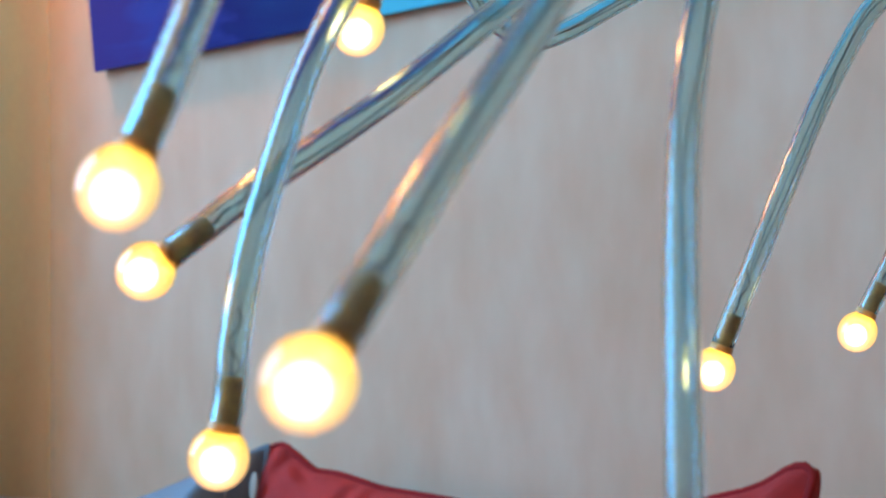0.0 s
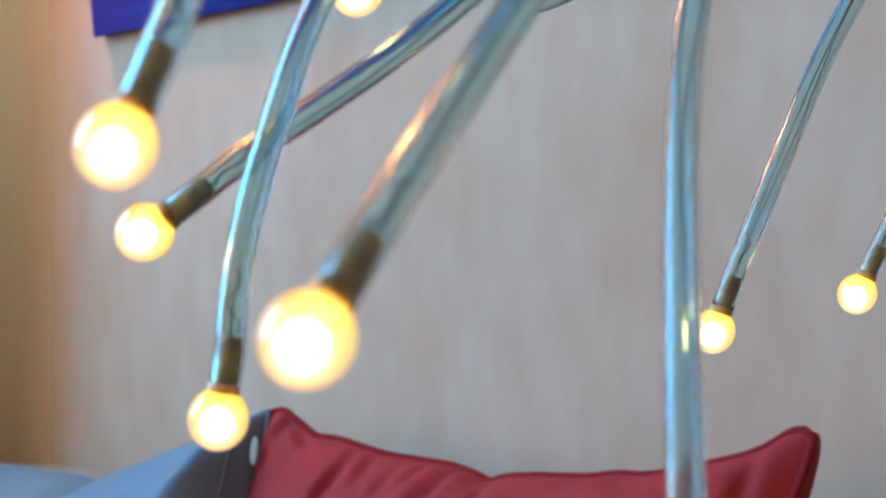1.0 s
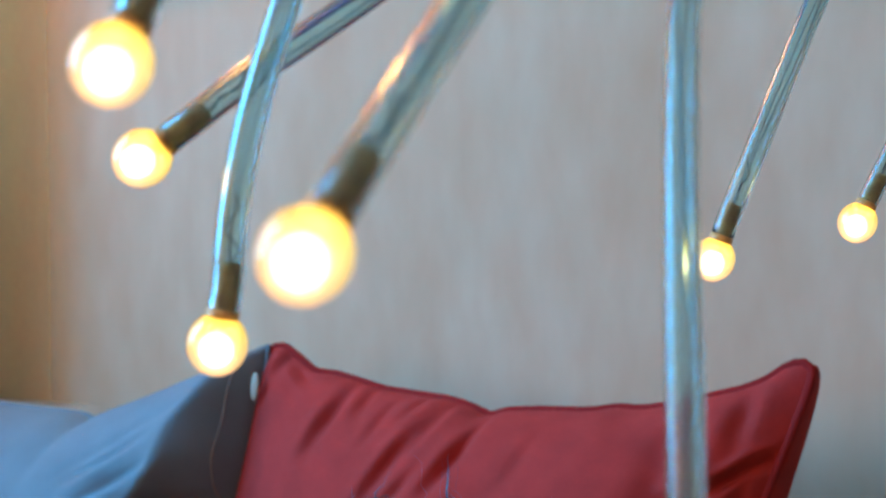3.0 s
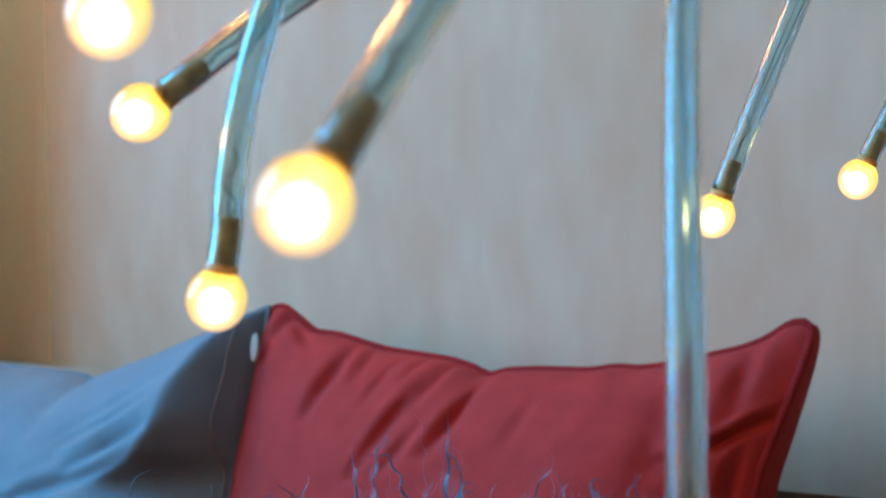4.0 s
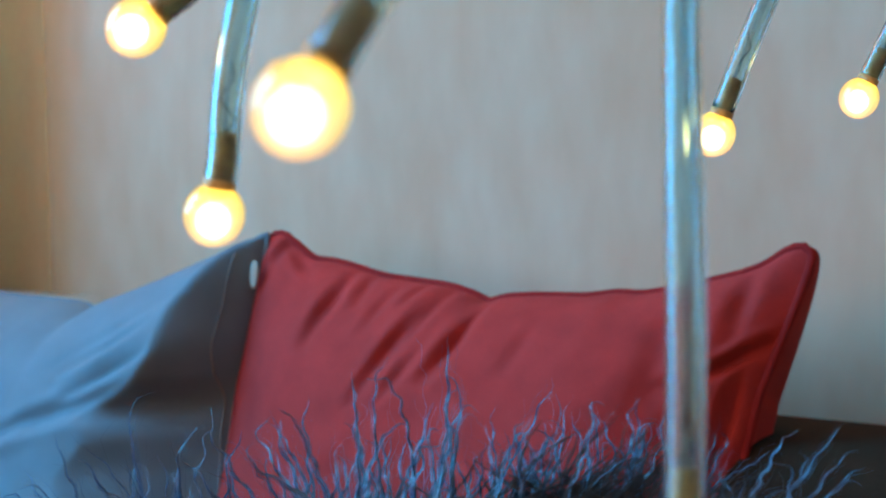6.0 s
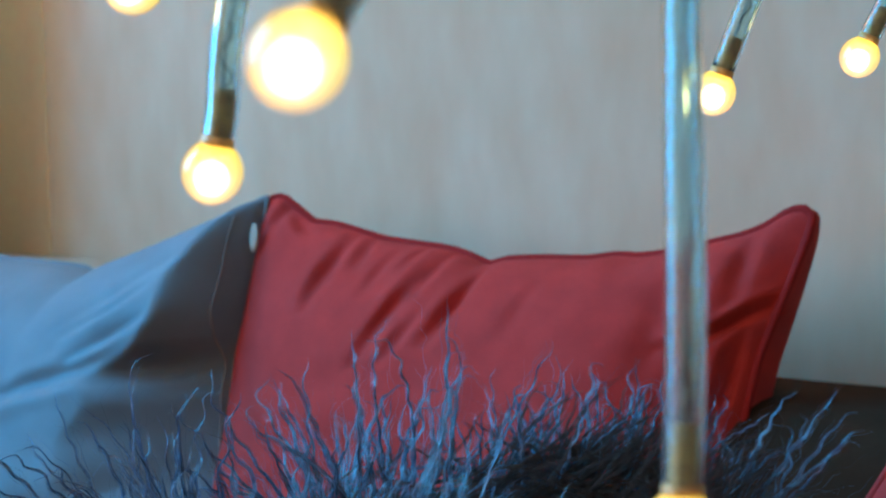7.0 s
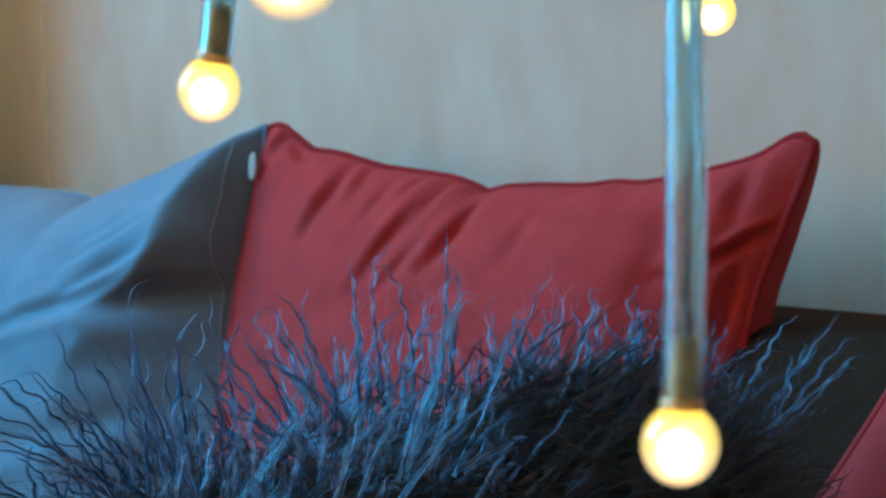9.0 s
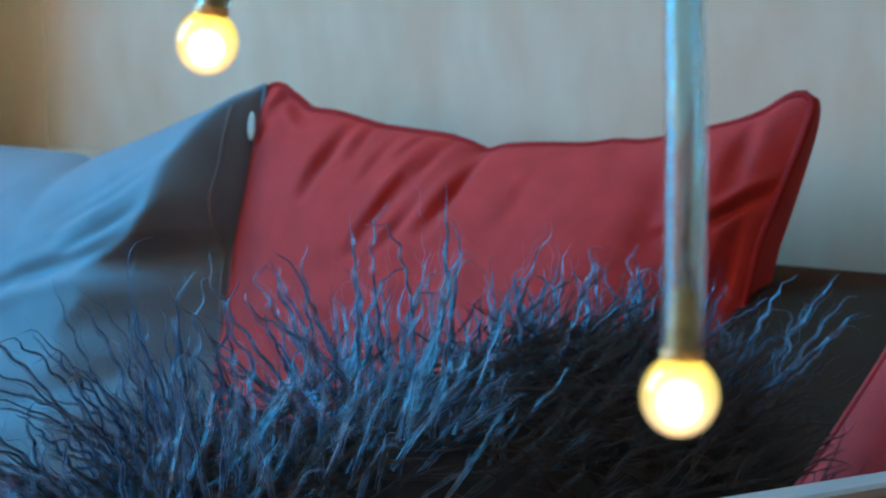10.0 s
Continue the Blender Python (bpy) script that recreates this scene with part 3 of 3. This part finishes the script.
def fibres(line, per, width, stray=0.12):
    """Each lock as a twisted bundle that draws together to its tip, with a few stray hairs."""
    n, steps = line.shape[:2]
    s = np.linspace(0, 1, steps)[None, :, None]
    line = np.repeat(line, per, 0)
    m_ = len(line)
    w = np.repeat(width, per)[:, None, None]
    d = np.gradient(line, axis=1)
    d /= np.linalg.norm(d, axis=2, keepdims=True) + 1e-9
    e1 = np.cross(d, np.array([0.1, 0.97, 0.2]))
    e1 /= np.linalg.norm(e1, axis=2, keepdims=True) + 1e-9
    e2 = np.cross(d, e1)
    tw = np.repeat(rng.uniform(-5, 5, n), per)[:, None, None]
    ph = rng.uniform(0, 6.3, (m_, 1, 1)) + tw * s
    rad = w * np.sqrt(rng.uniform(0, 1, (m_, 1, 1))) * (0.35 + 0.65 * np.sin(np.clip(2.2 * s + 0.55, 0, math.pi))) * (1 - 0.6 * s)
    rad = np.where(rng.random((m_, 1, 1)) < stray, rad + 0.0045 * s ** 1.7 * rng.uniform(0, 1, (m_, 1, 1)), rad)
    fuzz = 0.00022 * np.sin(rng.uniform(8, 26, (m_, 1, 1)) * s + rng.uniform(0, 6.3, (m_, 1, 1)))
    # hairs of a lock end at different lengths
    cut = rng.uniform(0.80, 1.0, (m_, 1))
    out = line + (e1 * np.cos(ph) + e2 * np.sin(ph)) * (rad + fuzz)
    at = cut * np.linspace(0, steps - 1, steps)[None, :]
    lo = np.clip(at.astype(int), 0, steps - 2)
    f = (at - lo)[..., None]
    k = np.arange(m_)[:, None]
    return out[k, lo] * (1 - f) + out[k, lo + 1] * f


# tufts along the crest: place along it, height, lean in degrees, fan in degrees, length, locks
TUFTS = [
    (0.000, 0.146, 20, 28, 0.072, 20), (-0.014, 0.148, -32, 9, 0.064, 8), (0.030, 0.140, 26, 13, 0.077, 22), (0.050, 0.130, 62, 9, 0.084, 16),
    (0.113, 0.135, 24, 8, 0.064, 8), (0.083, 0.140, 16, 16, 0.046, 13), (0.146, 0.130, 27, 10, 0.052, 8), (0.166, 0.124, 45, 12, 0.060, 9),
    (0.188, 0.112, 38, 13, 0.060, 11), (0.196, 0.095, 60, 13, 0.074, 17), (-0.094, 0.138, 2, 20, 0.088, 15), (-0.072, 0.140, 10, 20, 0.080, 14),
    (-0.096, 0.148, -28, 16, 0.072, 9), (-0.046, 0.146, -2, 26, 0.036, 12), (-0.122, 0.145, -42, 18, 0.062, 14),
]
roots, lean, long, slant, thick = [], [], [], [], []
for x0, z0, tilt, fan, size, n in TUFTS:
    n = n * 5 // 4
    roots.append(np.stack([rng.normal(x0, 0.009, n), rng.normal(0.0, 0.012, n), rng.normal(z0 - 0.006, 0.005, n)], -1))
    lean.append(np.radians(rng.normal(tilt, fan, n)))
    long.append(size * rng.uniform(0.80, 1.50, n))
    thick.append(rng.uniform(0.0005, 0.0015, n) * (1.5 if x0 > -0.03 and size > 0.063 else 1.0))
    # the sweeping tufts rise towards their tips
    slant.append(np.full(n, -0.5 if tilt > 50 else -0.9 if x0 < -0.08 else 0.0) + rng.normal(0, 0.4, n))
roots, lean, long, slant = np.concatenate(roots), np.concatenate(lean), np.concatenate(long), np.concatenate(slant)
thick = np.concatenate(thick)
n = len(roots)
hook = rng.choice([-1, 1], n) * rng.uniform(0.3, 2.6, n) * (rng.random(n) < 0.7)
mid = lock_lines(roots, lean, rng.normal(0.05, 0.25, n), long, slant, rng.uniform(0.18, 0.52, n), hook, 34)
line = fibres(mid, 24, thick)
hair_mesh("curly_fleece", line, rng.uniform(0.00008, 0.00016, len(line)), 3, M_FUR, fur_thing)

# fine single hairs between the locks
k = rng.integers(0, n, 1200)
mid = lock_lines(roots[k] + rng.normal(0, 0.006, (1200, 3)), lean[k] + rng.normal(0, 0.35, 1200), rng.normal(0, 0.4, 1200), long[k] * rng.uniform(0.5, 0.95, 1200),
                 rng.normal(0, 0.7, 1200), rng.uniform(0.2, 0.6, 1200), rng.normal(0, 2, 1200), 20)
hair_mesh("fine_hair", mid, rng.uniform(0.00006, 0.00012, 1200), 3, M_FUR, fur_thing)

# glossy locks over the front, combed up and across
n = 215
p = np.stack([rng.uniform(-0.17, 0.035, n), -rng.uniform(0.015, 0.055, n), rng.uniform(0.085, 0.142, n)], -1)
mid = lock_lines(p, np.radians(rng.normal(60, 18, n) + 520 * np.clip(p[:, 0], -0.15, 0)), rng.normal(0.10, 0.22, n), rng.uniform(0.035, 0.070, n), rng.normal(0, 0.45, n),
                 rng.uniform(0.08, 0.32, n), rng.normal(0, 1.3, n), 24)
line = fibres(mid, 22, rng.uniform(0.0010, 0.0026, n), 0.3)
hair_mesh("glossy_fleece", line, rng.uniform(0.00008, 0.00015, len(line)), 3, M_FUR, fur_thing)

# dark undercoat lying along the front
n = 1700
p, nrm = fur_body(rng.uniform(0.06, math.pi + 0.2, n), np.arcsin(rng.uniform(-0.2, 0.99, n)))
p = p + nrm * rng.uniform(0, 0.010, (n, 1))
mid = lock_lines(p, np.radians(np.where(rng.random(n) < 0.75, 82, -60) + rng.normal(0, 16, n)), rng.normal(0.12, 0.14, n), rng.uniform(0.030, 0.070, n),
                 rng.normal(0, 0.35, n), rng.uniform(0.05, 0.22, n), rng.normal(0, 0.8, n), 16)
line = fibres(mid, 6, rng.uniform(0.0008, 0.0018, n))
hair_mesh("undercoat", line, rng.uniform(0.00014, 0.00028, len(line)), 3, M_UNDER, fur_thing)

# ---- the table ----
table = tagged(new("table"), "small pedestal table with a pale limed rim round a brown board", "table")
table.matrix_world = pose(0.045, 0.5705, 0.719, 0, 0, 24.4)
for p, q in (((-0.30, -0.016, -0.03), (0.30, 0, 0)), ((-0.30, -0.52, -0.03), (0.30, -0.504, 0)), ((-0.30, -0.504, -0.03), (-0.284, -0.016, 0)), ((0.284, -0.504, -0.03), (0.30, -0.016, 0))):
    part("rim", box(p, q, 0.003), M_TABLE, table, smooth=False)
part("board", box((-0.284, -0.504, -0.026), (0.284, -0.016, -0.004), 0.001), M_TABLE_IN, table, smooth=False)
for name, low, high, rad in (("column", -0.70, -0.026, 0.03), ("foot", -0.719, -0.70, 0.14)):
    bm = bmesh.new()
    bmesh.ops.create_cone(bm, cap_ends=True, segments=32, radius1=rad, radius2=rad * 0.92, depth=high - low)
    bmesh.ops.translate(bm, verts=bm.verts, vec=(-0.03, -0.34, (low + high) / 2))
    part(name, bm, M_TABLE_IN, table, smooth=False)

# ---- the light branches ----
LOOP = [(0.0027, 0.5737, 1.0147), (0.0106, 0.5885, 0.9972), (0.0188, 0.6039, 0.9898), (0.0281, 0.6120, 0.9864), (0.0394, 0.6203, 0.9904), (0.0566, 0.6288, 1.0006), (0.0780, 0.6375, 1.0139), (0.1024, 0.6375, 1.0346)]
D, TUBE = 0.0135, 0.0036
lights = tagged(new("branch_light"), "hanging lamp of clear plastic branches tipped with lit amber globes", "lamp")
HUB = Vector((0.09, 0.50, 1.22))


def tube_mesh(line):
    """A clear hose: an outer and an inner skin, joined at both ends."""
    bm = bmesh.new()
    o = sweep(bm, line, TUBE, 20, cap=False)
    i = sweep(bm, line, TUBE * 0.74, 20, cap=False)
    inner = set(v for ring in i for v in ring)
    for fc in bm.faces:
        if all(v in inner for v in fc.verts):
            fc.normal_flip()
    for k in range(20):
        n = (k + 1) % 20
        bm.faces.new((o[0][n], o[0][k], i[0][k], i[0][n]))
        bm.faces.new((o[-1][k], o[-1][n], i[-1][n], i[-1][k]))
    return bm


def branch(path, globe_at=None, seed=0):
    r = random.Random(seed)
    line = spline(path, 0.004)
    tube = part("tube", tube_mesh(line), M_TUBE, lights, "clear plastic hose")
    fr = frames_along(line)
    ends = 0
    if globe_at is not None:
        axis = (line[0] - globe_at).normalized()
        # the potted socket fills the last stretch of the hose
        sock = [line[0] + (line[0] - line[1]).normalized() * 0.001]
        run = 0.0
        for p0, p1 in zip(line, line[1:]):
            step = (p1 - p0).length
            if run + step > D * 0.95:
                sock.append(p0 + (p1 - p0) * ((D * 0.95 - run) / step))
                break
            sock.append(p1)
            run += step
        bm = bmesh.new()
        sweep(bm, sock, lambda s: TUBE * (0.73 - 0.10 * max(0, s - 0.85) / 0.15), 16)
        part("socket", bm, M_SOCKET, tube, "brown potted diode socket")
        bm = bmesh.new()
        sweep(bm, [line[0] - axis * 0.0012, line[0] + axis * 0.0012, line[0] + axis * 0.0026], lambda s: TUBE * (1.03 - 0.02 * s), 20)
        part("collar", bm, M_SOCKET, tube, "brown sealing collar")
        ends = len(sock) - 2
        bm = bmesh.new()
        bmesh.ops.create_uvsphere(bm, u_segments=40, v_segments=28, radius=D / 2)
        bmesh.ops.scale(bm, verts=bm.verts, vec=(1, 1, 1.05))
        globe = part("globe", bm, M_GLOBE, lights, "frosted amber glowing globe")
        globe.matrix_world = Matrix.Translation(globe_at) @ axis.to_track_quat("Z", "Y").to_matrix().to_4x4()
        bm = bmesh.new()
        bmesh.ops.create_uvsphere(bm, u_segments=24, v_segments=16, radius=D * 0.21)
        bmesh.ops.translate(bm, verts=bm.verts, vec=(0, 0, -D * 0.10))
        part("core", bm, M_CORE, globe, "white-hot diode")
        # added halo round the core, imitating light scattered in the globe
        bm = bmesh.new()
        bmesh.ops.create_uvsphere(bm, u_segments=24, v_segments=16, radius=D * 0.33)
        bmesh.ops.translate(bm, verts=bm.verts, vec=(0, 0, -D * 0.08))
        part("halo_shell", bm, M_HALO, globe, "added glowing shell softening the edge of the core")
        # a kinked lead between the socket and the wires
        w, at, i = [], D * 0.8, 0
        run = 0.0
        while at < D * 0.8 + 0.017 and i < len(line) - 2:
            step = (line[i + 1] - line[i]).length
            if run + step < at:
                run, i = run + step, i + 1
                continue
            sd, up = fr[i]
            w.append(line[i].lerp(line[i + 1], (at - run) / step) + (sd * math.sin(700 * at + 1.7 * seed) + up * 0.7 * math.cos(480 * at + seed)) * TUBE * 0.40)
            at += 0.0007
        bm = bmesh.new()
        sweep(bm, w, 0.00023, 6)
        part("lead", bm, M_CABLE, tube, "dark kinked lead")
    for k in range(2):
        ph = k * math.pi + r.uniform(0, 1)
        w = []
        for i in range(max(0, ends - 1), len(line)):
            s, u = fr[i]
            a = ph + 0.05 * i
            w.append(line[i] + (s * math.cos(a) + u * math.sin(a)) * TUBE * (0.26 + 0.26 * math.sin((0.19 + 0.07 * k) * i + ph)))
        bm = bmesh.new()
        sweep(bm, w, 0.00022, 8)
        part("wire", bm, M_WIRE, tube, "thin tinned wire")


def hang(seed, globe, path):
    """One branch from the hub down through its bends to a globe."""
    c = Vector(globe)
    first = c + (Vector(path[0]) - c).normalized() * D * 0.40
    branch([first] + list(path) + [HUB], c, seed)


hang(0, (-0.0518, 0.3060, 0.9298), [(-0.0473, 0.3101, 0.9406), (-0.0441, 0.3165, 0.9513), (-0.0407, 0.3279, 0.9654), (-0.0362, 0.3477, 0.9845)])
hang(1, (-0.0683, 0.4413, 0.9149), [(-0.0583, 0.4413, 0.9221), (-0.0464, 0.4456, 0.9319), (-0.0296, 0.4500, 0.9437), (-0.0113, 0.4590, 0.9573), (0.0070, 0.4684, 0.9728), (0.0250, 0.4832, 0.9898), (0.0378, 0.4832, 1.0097)])
hang(2, (-0.0492, 0.4211, 0.8741), [(-0.0469, 0.4211, 0.8861), (-0.0456, 0.4211, 0.9003), (-0.0424, 0.4250, 0.9201), (-0.0362, 0.4330, 0.9443), (-0.0310, 0.4413, 0.9617), (-0.0237, 0.4500, 0.9784), (-0.0116, 0.4684, 1.0042)])
hang(3, (-0.0215, 0.4883, 0.9759), [(-0.0185, 0.4883, 0.9848), (-0.0135, 0.4883, 0.9963), (-0.0034, 0.4883, 1.0121)])
hang(4, (-0.0183, 0.2608, 0.9018), [(-0.0125, 0.2669, 0.9116), (-0.0057, 0.2799, 0.9230), (0.0024, 0.2961, 0.9365), (0.0112, 0.3144, 0.9506), (0.0184, 0.3279, 0.9625), (0.0297, 0.3531, 0.9824)])
hang(5, (0.0408, 0.3267, 0.8192), [(0.0414, 0.3286, 0.8297), (0.0424, 0.3341, 0.8473), (0.0431, 0.3399, 0.8662), (0.0437, 0.3482, 0.8852), (0.0459, 0.3699, 0.9182), (0.0493, 0.3920, 0.9447), (0.0522, 0.4036, 0.9578), (0.0570, 0.4200, 0.9756), (0.0652, 0.4413, 0.9955)])
hang(6, (0.0840, 0.5961, 0.8827), [(0.0898, 0.5961, 0.8983), (0.0975, 0.5961, 0.9175), (0.1080, 0.6039, 0.9406), (0.1190, 0.6120, 0.9643), (0.1306, 0.6203, 0.9849), (0.1413, 0.6288, 0.9997), (0.1605, 0.6375, 1.0139), (0.1856, 0.6465, 1.0324)])
hang(7, (0.1414, 0.6557, 0.8917), [(0.1468, 0.6557, 0.9028), (0.1531, 0.6557, 0.9154), (0.1593, 0.6557, 0.9298), (0.1670, 0.6557, 0.9530), (0.1767, 0.6557, 0.9858), (0.1902, 0.6557, 1.0340)])
branch([HUB] + list(LOOP) + [HUB + Vector((0.02, 0, 0))], None, 50)
bm = bmesh.new()
bmesh.ops.create_uvsphere(bm, u_segments=24, v_segments=14, radius=0.03)
bmesh.ops.translate(bm, verts=bm.verts, vec=HUB + Vector((0, 0, 0.012)))
part("hub", bm, M_CABLE, lights, "black junction of the branches")
bm = bmesh.new()
sweep(bm, [HUB + Vector((0, 0, 0.03)), HUB + Vector((0.003, 0, 0.5)), Vector((HUB.x, HUB.y, H + 0.002))], 0.003, 8)
part("cable", bm, M_CABLE, lights, "black hanging cable")
